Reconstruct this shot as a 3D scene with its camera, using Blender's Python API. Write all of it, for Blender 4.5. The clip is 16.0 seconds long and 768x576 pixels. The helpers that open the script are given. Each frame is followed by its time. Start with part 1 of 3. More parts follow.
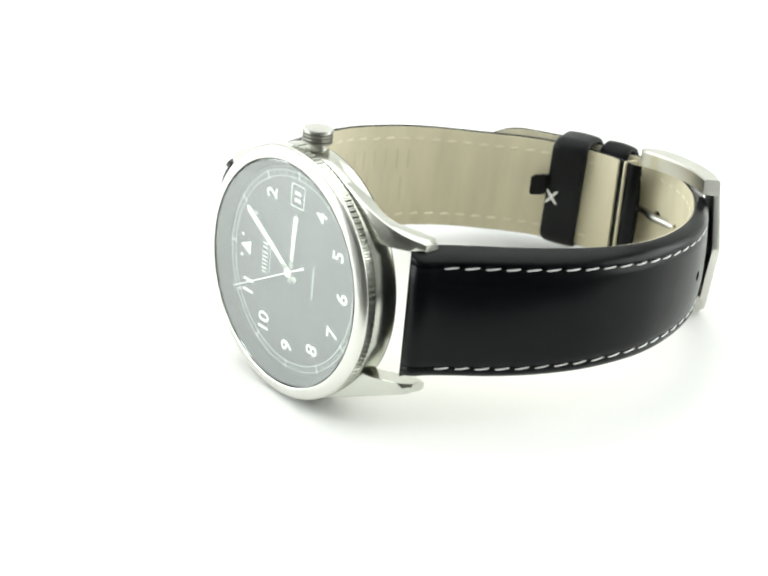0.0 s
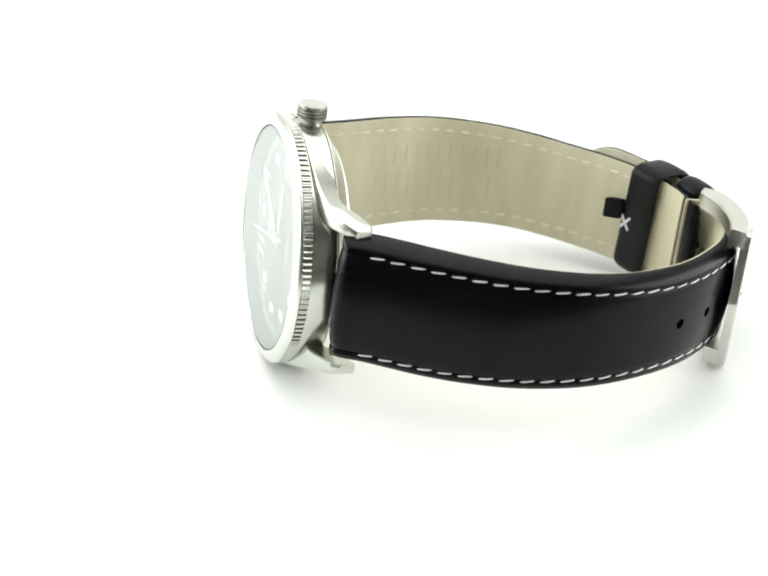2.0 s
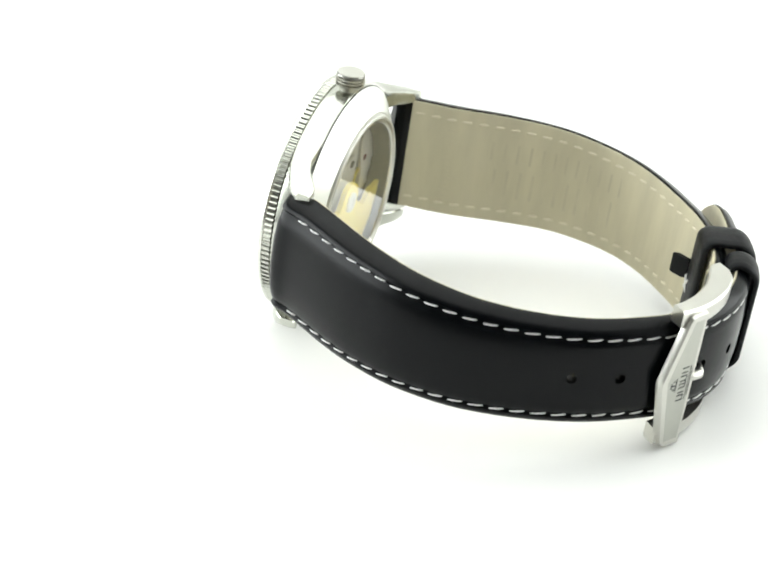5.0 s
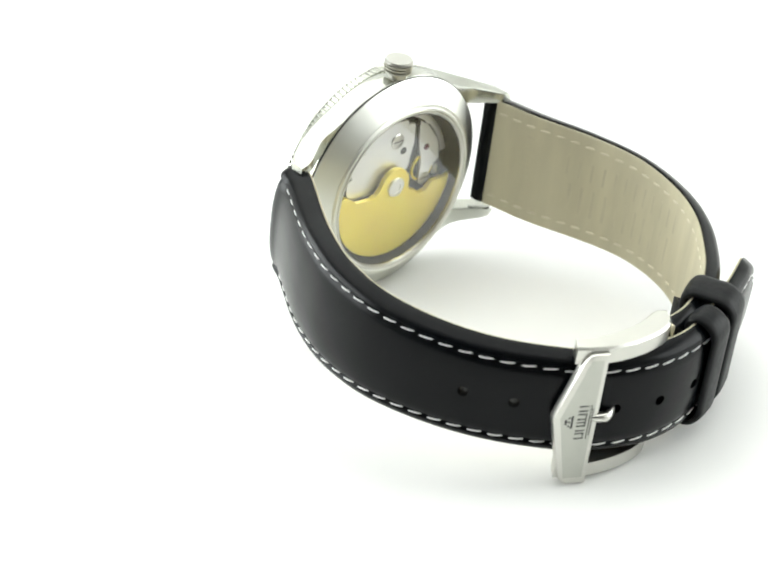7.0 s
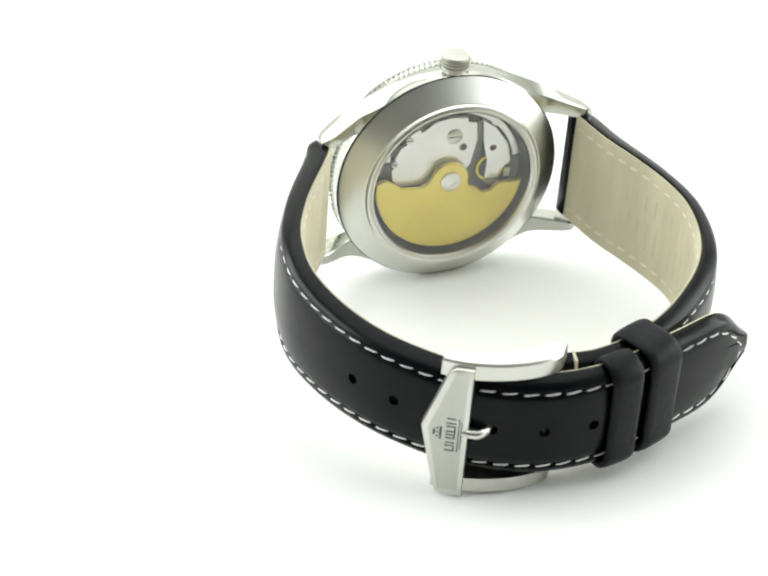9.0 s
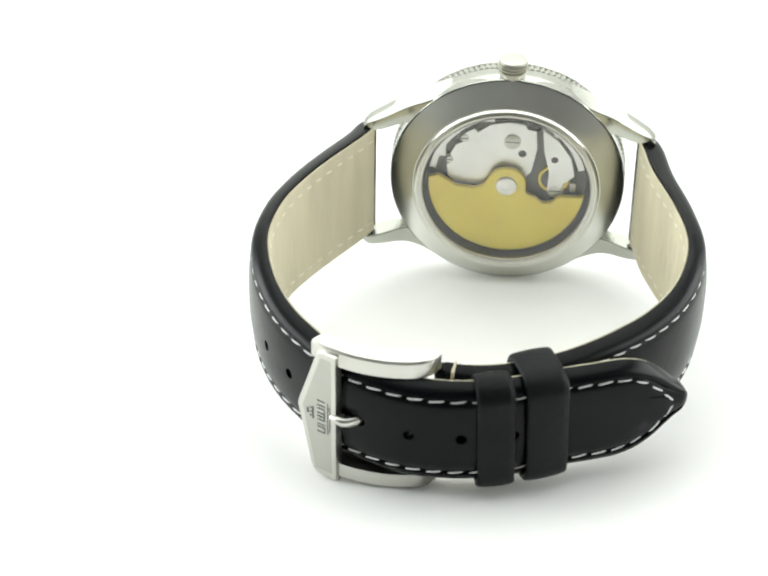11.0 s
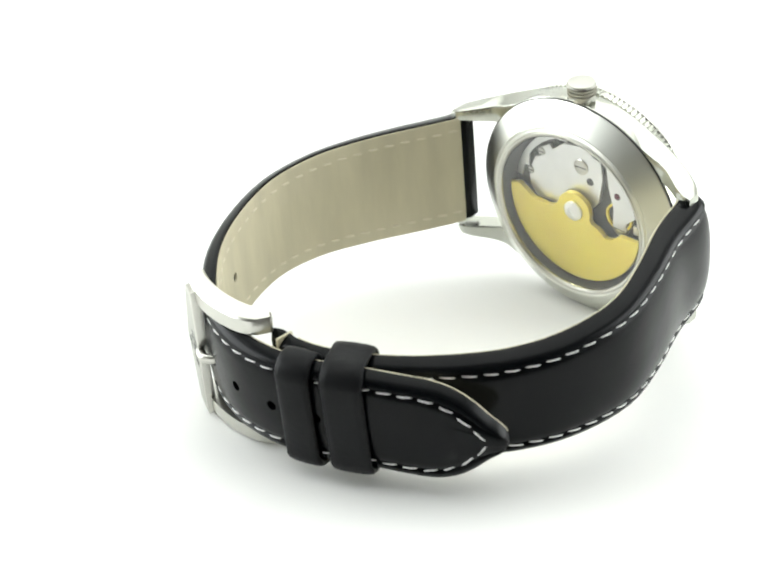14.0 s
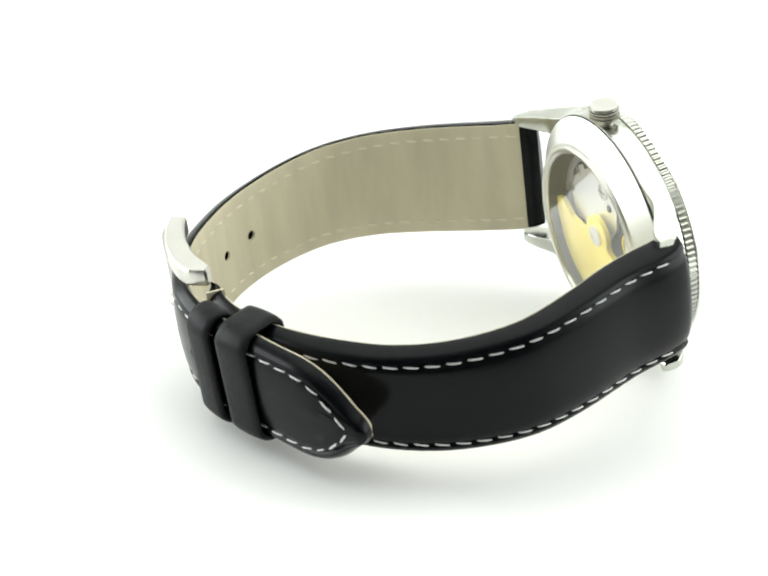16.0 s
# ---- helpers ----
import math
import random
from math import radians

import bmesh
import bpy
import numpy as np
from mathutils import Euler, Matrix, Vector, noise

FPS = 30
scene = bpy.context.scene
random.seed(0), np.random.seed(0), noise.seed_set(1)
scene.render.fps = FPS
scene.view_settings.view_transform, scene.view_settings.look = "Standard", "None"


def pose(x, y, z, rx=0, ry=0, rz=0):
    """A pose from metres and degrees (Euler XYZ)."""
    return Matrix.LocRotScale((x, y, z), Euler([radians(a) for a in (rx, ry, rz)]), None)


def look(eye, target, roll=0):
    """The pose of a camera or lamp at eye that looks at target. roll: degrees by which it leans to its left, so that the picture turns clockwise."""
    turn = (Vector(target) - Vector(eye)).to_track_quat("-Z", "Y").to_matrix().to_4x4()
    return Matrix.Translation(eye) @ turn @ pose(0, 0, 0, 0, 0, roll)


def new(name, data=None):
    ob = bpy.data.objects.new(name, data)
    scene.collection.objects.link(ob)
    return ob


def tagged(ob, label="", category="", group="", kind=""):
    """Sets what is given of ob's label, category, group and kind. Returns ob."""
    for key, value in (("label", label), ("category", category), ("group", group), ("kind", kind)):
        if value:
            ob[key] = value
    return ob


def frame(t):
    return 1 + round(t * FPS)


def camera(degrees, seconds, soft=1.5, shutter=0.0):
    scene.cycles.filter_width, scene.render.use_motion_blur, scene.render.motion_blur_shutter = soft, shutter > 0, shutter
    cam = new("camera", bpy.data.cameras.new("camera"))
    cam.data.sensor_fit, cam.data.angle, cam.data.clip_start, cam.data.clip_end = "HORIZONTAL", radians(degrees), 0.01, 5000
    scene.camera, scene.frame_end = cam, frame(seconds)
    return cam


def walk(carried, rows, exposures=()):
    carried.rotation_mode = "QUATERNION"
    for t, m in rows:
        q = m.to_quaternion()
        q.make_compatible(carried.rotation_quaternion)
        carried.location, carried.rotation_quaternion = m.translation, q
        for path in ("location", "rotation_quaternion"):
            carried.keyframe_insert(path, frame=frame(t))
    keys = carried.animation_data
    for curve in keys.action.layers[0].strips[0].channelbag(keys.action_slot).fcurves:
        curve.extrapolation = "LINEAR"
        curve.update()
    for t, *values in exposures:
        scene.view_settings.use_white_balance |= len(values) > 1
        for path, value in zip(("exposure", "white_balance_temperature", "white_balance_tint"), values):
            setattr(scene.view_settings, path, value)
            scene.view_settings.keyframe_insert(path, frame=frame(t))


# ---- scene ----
# ------------------------------------------------------------------ camera
# It stands still; the watch turns on its white support about the vertical through the origin.
cam = camera(21.806, 16.0, soft=1.9)
cam.data.dof.use_dof, cam.data.dof.focus_distance, cam.data.dof.aperture_fstop = True, 0.3, 36.0
EYE = Vector((0.0, -0.27409, 0.15796))
AIM = EYE + 0.3 * Vector((-0.03593, 0.88001, -0.47359))
walk(cam, [(0.0, look(EYE, AIM, -0.24)), (16.0, look(EYE, AIM, -0.24))])

# ------------------------------------------------------------------ light
world = bpy.data.worlds.new("tent_light")
scene.world = world
world.use_nodes = True
world.node_tree.nodes["Background"].inputs[0].default_value = (1.0, 0.99, 0.96, 1)
world.node_tree.nodes["Background"].inputs[1].default_value = 0.16


def softbox(name, eye, target, sx, sy, watts, colour=(0.97, 1, 0.97)):
    lamp = bpy.data.lights.new(name, "AREA")
    lamp.shape, lamp.size, lamp.size_y = "RECTANGLE", sx, sy
    lamp.energy, lamp.color = watts, colour
    ob = new(name, lamp)
    ob.matrix_world = look(eye, target)
    return ob


softbox("softbox_overhead", (0.0, 0.2, 0.66), (0, 0.2, 0), 1.15, 1.1, 5.9)
softbox("softbox_left", (-0.56, 0.08, 0.18), (0, 0.04, 0.02), 0.6, 0.32, 3.3, (0.94, 0.99, 1.0))
softbox("softbox_right", (0.56, 0.08, 0.18), (0, 0.04, 0.02), 0.6, 0.32, 2.4, (0.95, 0.99, 0.99))

# ------------------------------------------------------------------ materials
MATS = {}


def shader(name, colour, rough=0.5, metal=0.0, grain=0.0, grain_scale=2000.0, tint=0.12, tint_scale=150.0,
           spec=0.5, coat=0.0, stretch=(1, 1, 1), rough_var=0.0):
    """A surface with colour drift at one scale and relief at a finer one."""
    m = bpy.data.materials.new(name)
    m.use_nodes = True
    nt = m.node_tree
    b = nt.nodes["Principled BSDF"]
    b.inputs["Metallic"].default_value = metal
    b.inputs["Specular IOR Level"].default_value = spec
    b.inputs["Coat Weight"].default_value = coat
    co = nt.nodes.new("ShaderNodeTexCoord")
    mp = nt.nodes.new("ShaderNodeMapping")
    mp.inputs["Scale"].default_value = stretch
    nt.links.new(co.outputs["Object"], mp.inputs["Vector"])
    n1 = nt.nodes.new("ShaderNodeTexNoise")
    n1.inputs["Scale"].default_value, n1.inputs["Detail"].default_value = tint_scale, 4
    nt.links.new(mp.outputs[0], n1.inputs["Vector"])
    ramp = nt.nodes.new("ShaderNodeValToRGB")
    ramp.color_ramp.elements[0].position, ramp.color_ramp.elements[1].position = 0.3, 0.7
    ramp.color_ramp.elements[0].color = (*[c * (1 - tint) for c in colour], 1)
    ramp.color_ramp.elements[1].color = (*[min(1, c * (1 + tint)) for c in colour], 1)
    nt.links.new(n1.outputs["Fac"], ramp.inputs["Fac"])
    nt.links.new(ramp.outputs[0], b.inputs["Base Color"])
    n2 = nt.nodes.new("ShaderNodeTexNoise")
    n2.inputs["Scale"].default_value, n2.inputs["Detail"].default_value = grain_scale, 3
    nt.links.new(mp.outputs[0], n2.inputs["Vector"])
    mr = nt.nodes.new("ShaderNodeMapRange")
    mr.inputs["To Min"].default_value, mr.inputs["To Max"].default_value = rough - rough_var, rough + rough_var
    nt.links.new(n2.outputs["Fac"], mr.inputs["Value"])
    nt.links.new(mr.outputs[0], b.inputs["Roughness"])
    if grain:
        bp = nt.nodes.new("ShaderNodeBump")
        bp.inputs["Strength"].default_value, bp.inputs["Distance"].default_value = grain, 0.0001
        nt.links.new(n2.outputs["Fac"], bp.inputs["Height"])
        nt.links.new(bp.outputs[0], b.inputs["Normal"])
    MATS[name] = m
    return m


LEATHER = shader("black_leather", (0.0018, 0.0024, 0.0032), 0.24, grain=0.03, grain_scale=900, tint=0.15, spec=0.15, rough_var=0.03)
KEEPER = shader("black_keeper_leather", (0.0055, 0.006, 0.0068), 0.44, grain=0.5, grain_scale=1100, tint=0.3, spec=0.15, rough_var=0.1)
LINING = shader("beige_lining", (0.575, 0.532, 0.385), 0.62, grain=0.45, grain_scale=700, tint=0.08, tint_scale=260, spec=0.25, rough_var=0.08, stretch=(1, 1, 0.22))
PRESSED = shader("pressed_lining", (0.535, 0.492, 0.355), 0.65, grain=0.3, grain_scale=1500, tint=0.08)
THREAD = shader("white_thread", (0.74, 0.74, 0.72), 0.7, grain=0.3, grain_scale=4000, tint=0.05)
LTHREAD = shader("beige_thread", (0.68, 0.63, 0.49), 0.7, grain=0.3, grain_scale=4000, tint=0.05)
STEEL = shader("polished_steel", (0.535, 0.545, 0.49), 0.20, 1.0, tint=0.02, rough_var=0.03)
BRUSHED = shader("brushed_steel", (0.46, 0.465, 0.42), 0.34, 1.0, grain=0.0, grain_scale=900, tint=0.03, stretch=(0.15, 3, 3), rough_var=0.02)
SATIN = shader("satin_steel", (0.60, 0.595, 0.55), 0.28, 1.0, grain=0.0, grain_scale=3000, tint=0.03, rough_var=0.0)
BEZEL = shader("lightly_brushed_bezel", (0.70, 0.70, 0.655), 0.25, 1.0, grain=0.0, grain_scale=3000, tint=0.03, rough_var=0.03)
DARKSTEEL = shader("blackened_steel", (0.09, 0.09, 0.085), 0.45, 1.0, tint=0.1)
GOLD = shader("gilt_rotor", (1.0, 0.79, 0.13), 0.34, 0.4, grain=0.0, grain_scale=2500, tint=0.06, rough_var=0.05)
PLATE = shader("rhodium_plate", (0.84, 0.84, 0.82), 0.32, 0.9, grain=0.0, grain_scale=2500, tint=0.06, rough_var=0.05)
DIAL = shader("matt_black_dial", (0.022, 0.023, 0.024), 0.42, grain=0.08, grain_scale=5000, tint=0.08)
LUME = shader("white_lume", (0.82, 0.83, 0.79), 0.5, tint=0.03)
GREYPRINT = shader("grey_print", (0.42, 0.43, 0.42), 0.5, tint=0.03)
# black of the marks and inner ring; also painted shade of seam, slots, recesses
BLACKFILL = shader("black_fill_and_groove_shade", (0.03, 0.03, 0.03), 0.5, tint=0.1)
JEWEL = shader("ruby_jewel", (0.10, 0.02, 0.04), 0.1, tint=0.05)
PAPER = shader("white_support", (0.86, 0.86, 0.845), 0.6, grain=0.02, grain_scale=1200, tint=0.01, tint_scale=40, spec=0.3)
FABRIC = shader("white_tent_fabric", (0.85, 0.85, 0.83), 0.8, grain=0.05, grain_scale=900, tint=0.01, tint_scale=10)

# for unseen surfaces on the camera side, kept dark for the reflections
DARKENER = shader("reflection_darkener", (0.09, 0.085, 0.08), 0.5, grain=0.05, grain_scale=300, tint=0.15, tint_scale=20)
ROOM = shader("dim_room_wall", (0.30, 0.29, 0.28), 0.8, grain=0.05, grain_scale=200, tint=0.05, tint_scale=8)


def turned(name, colour, rough):
    """Steel brushed in circles about the case's axis."""
    m = shader(name, colour, rough, 1.0, grain=0.0, grain_scale=900, tint=0.02, rough_var=0.0)
    nt = m.node_tree
    tg = nt.nodes.new("ShaderNodeTangent")
    tg.direction_type, tg.axis = "RADIAL", "X"
    nt.links.new(tg.outputs[0], nt.nodes["Principled BSDF"].inputs["Tangent"])
    nt.nodes["Principled BSDF"].inputs["Anisotropic"].default_value = 0.75
    return m


TURNED = turned("turned_steel", (0.73, 0.735, 0.68), 0.32)


def glass(name, ior, alpha_tint=(1, 1, 1)):
    m = bpy.data.materials.new(name)
    m.use_nodes = True
    nt = m.node_tree
    nt.nodes.remove(nt.nodes["Principled BSDF"])
    g = nt.nodes.new("ShaderNodeBsdfGlass")
    g.inputs["IOR"].default_value, g.inputs["Roughness"].default_value = ior, 0.0
    g.inputs["Color"].default_value = (*alpha_tint, 1)
    nt.links.new(g.outputs[0], nt.nodes["Material Output"].inputs["Surface"])
    MATS[name] = m
    return m


SAPPHIRE = glass("sapphire", 2.2, (0.98, 1.0, 0.99))
BACKGLASS = glass("back_crystal", 1.62)

# ------------------------------------------------------------------ mesh helpers (all lengths in mm)
MM = 0.001
SEAT = [Matrix.Identity(4)]     # how the part being built sits in the watch


def part(name, bm, material, parent, label="", smooth=True, angle=35):
    """Links a bmesh, given in mm in the watch's space, as one mesh under parent."""
    bmesh.ops.recalc_face_normals(bm, faces=bm.faces)
    bm.transform(Matrix.Scale(MM, 4) @ SEAT[0])
    me = bpy.data.meshes.new(name)
    bm.to_mesh(me)
    bm.free()
    if smooth:
        me.polygons.foreach_set("use_smooth", [True] * len(me.polygons))
        me.set_sharp_from_angle(angle=radians(angle))
    me.materials.append(material)
    ob = new(name, me)
    ob.parent = parent
    if label:
        tagged(ob, label)
    return ob


def loft(rings, closed=True, cap=True, bm=None):
    """A skin over rings of equally many points."""
    bm = bm or bmesh.new()
    rows = [[bm.verts.new(p) for p in r] for r in rings]
    n = len(rows[0])
    for a, b in zip(rows, rows[1:]):
        for i in range(n if closed else n - 1):
            j = (i + 1) % n
            bm.faces.new((a[i], a[j], b[j], b[i]))
    if cap and closed:
        bm.faces.new(rows[0][::-1])
        bm.faces.new(rows[-1])
    return bm


def lathe(profile, cy, cz, seg=128, bm=None, close=True):
    """Turns (x, r) points about the line y = cy, z = cz. A closed profile makes a ring."""
    bm = bm or bmesh.new()
    pts = list(profile) + ([profile[0]] if close else [])
    first = None
    prev = None
    for k, (x, r) in enumerate(pts):
        if close and k == len(pts) - 1:
            row = first
        elif r < 1e-6:
            row = [bm.verts.new((x, cy, cz))]
        else:
            row = [bm.verts.new((x, cy + r * math.cos(2 * math.pi * i / seg), cz + r * math.sin(2 * math.pi * i / seg))) for i in range(seg)]
        first = first or row
        if prev:
            for i in range(seg):
                j = (i + 1) % seg
                f = [prev[i % len(prev)], prev[j % len(prev)], row[j % len(row)], row[i % len(row)]]
                f = list(dict.fromkeys(f))
                if len(f) > 2:
                    bm.faces.new(f)
        prev = row
    return bm


def prism(outline, x0, x1, bm=None, bevel=0.0):
    """A plate in the y-z plane from x0 (front) to x1, with chamfered rims."""
    bm = bm or bmesh.new()
    a = [bm.verts.new((x0, y, z)) for y, z in outline]
    b = [bm.verts.new((x1, y, z)) for y, z in outline]
    fa, fb = bm.faces.new(a), bm.faces.new(b[::-1])
    n = len(a)
    for i in range(n):
        j = (i + 1) % n
        bm.faces.new((a[i], b[i], b[j], a[j]))
    if bevel:
        bmesh.ops.recalc_face_normals(bm, faces=bm.faces)
        bmesh.ops.bevel(bm, geom=list(fa.edges) + list(fb.edges), offset=bevel, segments=2, affect="EDGES", profile=0.6)
    return bm


def spline(points, n):
    """n points at even steps along a Catmull-Rom curve, with lengths from its start."""
    P = np.array(points, float)
    Q = np.vstack([2 * P[0] - P[1], P, 2 * P[-1] - P[-2]])
    fine = []
    for i in range(1, len(Q) - 2):
        for u in np.linspace(0, 1, 40, endpoint=False):
            fine.append(0.5 * (2 * Q[i] + (Q[i + 1] - Q[i - 1]) * u + (2 * Q[i - 1] - 5 * Q[i] + 4 * Q[i + 1] - Q[i + 2]) * u * u
                               + (3 * Q[i] - Q[i - 1] - 3 * Q[i + 1] + Q[i + 2]) * u ** 3))
    fine.append(P[-1])
    F = np.array(fine)
    for _ in range(30):
        F[1:-1] = 0.25 * F[:-2] + 0.5 * F[1:-1] + 0.25 * F[2:]
    L = np.concatenate([[0], np.cumsum(np.linalg.norm(np.diff(F, axis=0), axis=1))])
    s = np.linspace(0, L[-1], n)
    return np.stack([np.interp(s, L, F[:, k]) for k in (0, 1)], 1), s


# ------------------------------------------------------------------ the place: a white sweep in a light tent
def slab(name, x0, x1, y0, y1, z0, z1, material, label):
    bm = bmesh.new()
    bmesh.ops.create_cube(bm, size=1)
    bm.transform(Matrix.LocRotScale(((x0 + x1) / 2, (y0 + y1) / 2, (z0 + z1) / 2), None, (x1 - x0, y1 - y0, z1 - z0)))
    me = bpy.data.meshes.new(name)
    bm.to_mesh(me)
    bm.free()
    me.materials.append(material)
    return tagged(new(name, me), label, kind="structure")


slab("floor", -0.8, 0.8, -0.09, 0.8, -0.02, 0.0, PAPER, "seamless matt white paper support under the watch")
# unseen dark slab and dim wall, added to darken reflections in leather and steel
slab("front_darkener", -1.2, 1.2, -1.2, 0.82, -0.06, -0.02, DARKENER, "unseen dark slab added in front of the white sweep to darken reflections")
slab("wall_south", -1.2, 1.2, -1.22, -1.2, -0.06, 1.2, ROOM, "unseen plain dim wall behind the camera, added to darken reflections")
slab("wall_north", -0.8, 0.8, 0.8, 0.82, -0.02, 0.72, FABRIC, "plain white fabric wall of a light tent")
slab("wall_east", 0.8, 0.82, -0.82, 0.82, -0.02, 0.72, FABRIC, "plain white fabric wall of a light tent")
slab("wall_west", -0.82, -0.8, -0.82, 0.82, -0.02, 0.72, FABRIC, "plain white fabric wall of a light tent")
slab("ceiling", -0.82, 0.82, -0.82, 0.82, 0.72, 0.74, FABRIC, "plain white fabric roof of a light tent")

# ------------------------------------------------------------------ the watch
# Its space: x from the dial towards the buckle, y from six to twelve o'clock, z from nine to three (the crown).
watch = tagged(new("wristwatch"), "steel wristwatch with black dial and leather strap, lying on its side", "wristwatch")
CY, CZ = 0.0, 0.0          # middle of the case
TIP = Matrix.Translation((0, 0, -0.75))     # the case hangs a little low between the straps
TURN = Matrix(((0.74749, -0.65862, 0.08651), (0.64983, 0.75202, 0.11039), (-0.13776, -0.02630, 0.99012))).to_4x4()
REST = Matrix.Translation((-0.01973, -0.00806, 0.01942)) @ TURN


def smoothstep(a, b, x):
    u = min(1, max(0, (x - a) / (b - a)))
    return u * u * (3 - 2 * u)


def dialpt(deg, r):
    """The point at a clock angle (degrees from twelve, clockwise) and radius, as (y, z)."""
    a = radians(deg)
    return CY + r * math.cos(a), CZ + r * math.sin(a)


# outline of a lug: it follows the case, then draws in to the strap
LUG_Y = (2, 4, 6, 8, 10, 12, 14, 16, 18, 20, 22, 23.2)
LUG_BACK = (19.1, 18.7, 18.05, 17.1, 16.0, 14.95, 14.0, 13.3, 12.75, 12.35, 11.95, 11.7)
LUG_FRONT = (19.1, 18.9, 18.4, 17.7, 16.85, 15.95, 15.05, 14.2, 13.4, 12.65, 11.95, 11.7)


def make_case():
    body = part("mid_case", lathe([(-5.75, 16), (-5.75, 18.9), (-5.4, 19.1), (-2.0, 19.1), (-1.82, 18.95), (-1.82, 14)], CY, CZ, 160), STEEL, watch, "polished steel middle case")
    # the groove's shade as a black ring, hardly proud of the steel
    part("seam_shade", lathe([(-1.86, 18.5), (-1.86, 18.98), (-1.72, 18.98), (-1.72, 18.5)], CY, CZ, 160), BLACKFILL, body, "thin black ring, the shade in the case seam")
    # lugs: rounded bars that leave the case along its tangent and drop towards the strap
    for sy in (1, -1):
        for sz in (1, -1):
            rings = []
            for k in range(25):
                u = k / 24
                y = 2 + 21.2 * u
                zo, zb = float(np.interp(y, LUG_Y, LUG_FRONT)), float(np.interp(y, LUG_Y, LUG_BACK))
                zi = max(10.2, zb - 7) if y < 15.5 else 10.15
                xf = -5.5 + 4.3 * u ** 4.5
                xb = -1.9 + 3.5 * smoothstep(0.62, 0.98, u)
                c = 0.35
                if k == 24:
                    xf, xb, zo, zb, c = xf + 0.25, xb - 0.25, zo - 0.3, zb - 0.3, 0.5
                prof = [(xf, zi + 0.2), (xf, zo - c), (xf + 0.3 * c, zo - 0.3 * c), (xf + c, zo), (xb - c, zb), (xb - 0.3 * c, zb - 0.3 * c), (xb, zb - c), (xb, zi + 0.2), (xb - 0.2, zi), (xf + 0.2, zi)]
                rings.append([(x, CY + sy * y, CZ + sz * z) for x, z in prof])
            lug = part("lug", loft(rings), STEEL, watch, "polished steel lug")
    # bezel with a coin edge behind it
    part("bezel", lathe([(-6.9, 17.2), (-6.9, 19.15), (-7.05, 19.32), (-7.25, 19.36), (-7.45, 19.28), (-7.75, 18.85), (-8.0, 18.3), (-8.14, 17.75), (-8.16, 17.5), (-8.1, 17.38), (-7.9, 17.34), (-7.0, 17.32)], CY, CZ, 192), BEZEL, watch, "wide domed polished steel bezel")
    bm = bmesh.new()
    n = 132
    ring0, ring1 = [], []
    for i in range(n * 4):
        r = (19.1, 19.1, 19.3, 19.3)[i % 4]
        a = 2 * math.pi * i / (n * 4)
        ring0.append((-6.95, CY + r * math.cos(a), CZ + r * math.sin(a)))
        ring1.append((-5.7, CY + r * math.cos(a), CZ + r * math.sin(a)))
    inner = [[(x, CY + 18.8 * math.cos(2 * math.pi * i / (n * 4)), CZ + 18.8 * math.sin(2 * math.pi * i / (n * 4))) for i in range(n * 4)] for x in (-5.7, -6.95)]
    part("coin_edge", loft([ring0, ring1, *inner, ring0], cap=False, bm=bm), STEEL, watch, "finely notched coin edge ring", smooth=False)
    # back: brushed ring, polished rim, glass
    back = part("case_back", lathe([(-1.73, 13.2), (-1.73, 18.85), (-1.6, 18.85), (-1.5, 18.7), (0.72, 15.25), (0.7, 15.1), (0.85, 15.0), (1.1, 14.85), (1.2, 14.6), (1.08, 14.4), (1.05, 14.2), (0.8, 13.7), (-1.0, 13.6)], CY, CZ, 160), TURNED, watch, "circular brushed steel screwed case back")
    part("rim", lathe([(1.0, 14.35), (1.18, 14.25), (1.2, 14.05), (1.05, 13.75), (0.7, 13.55), (0.6, 14.2)], CY, CZ, 128), SATIN, back, "polished rim")
    part("back_glass", lathe([(0.85, 0), (0.85, 13.55), (0.4, 13.55), (0.4, 0)], CY, CZ, 96, close=False), BACKGLASS, back, "clear glass in the back").visible_shadow = False
    part("inner_ring", lathe([(0.35, 13.5), (-0.5, 13.45), (-2.2, 13.1), (-5.3, 12.9), (-5.3, 13.55), (0.35, 13.55)], CY, CZ, 96), BLACKFILL, back, "dark inner ring")


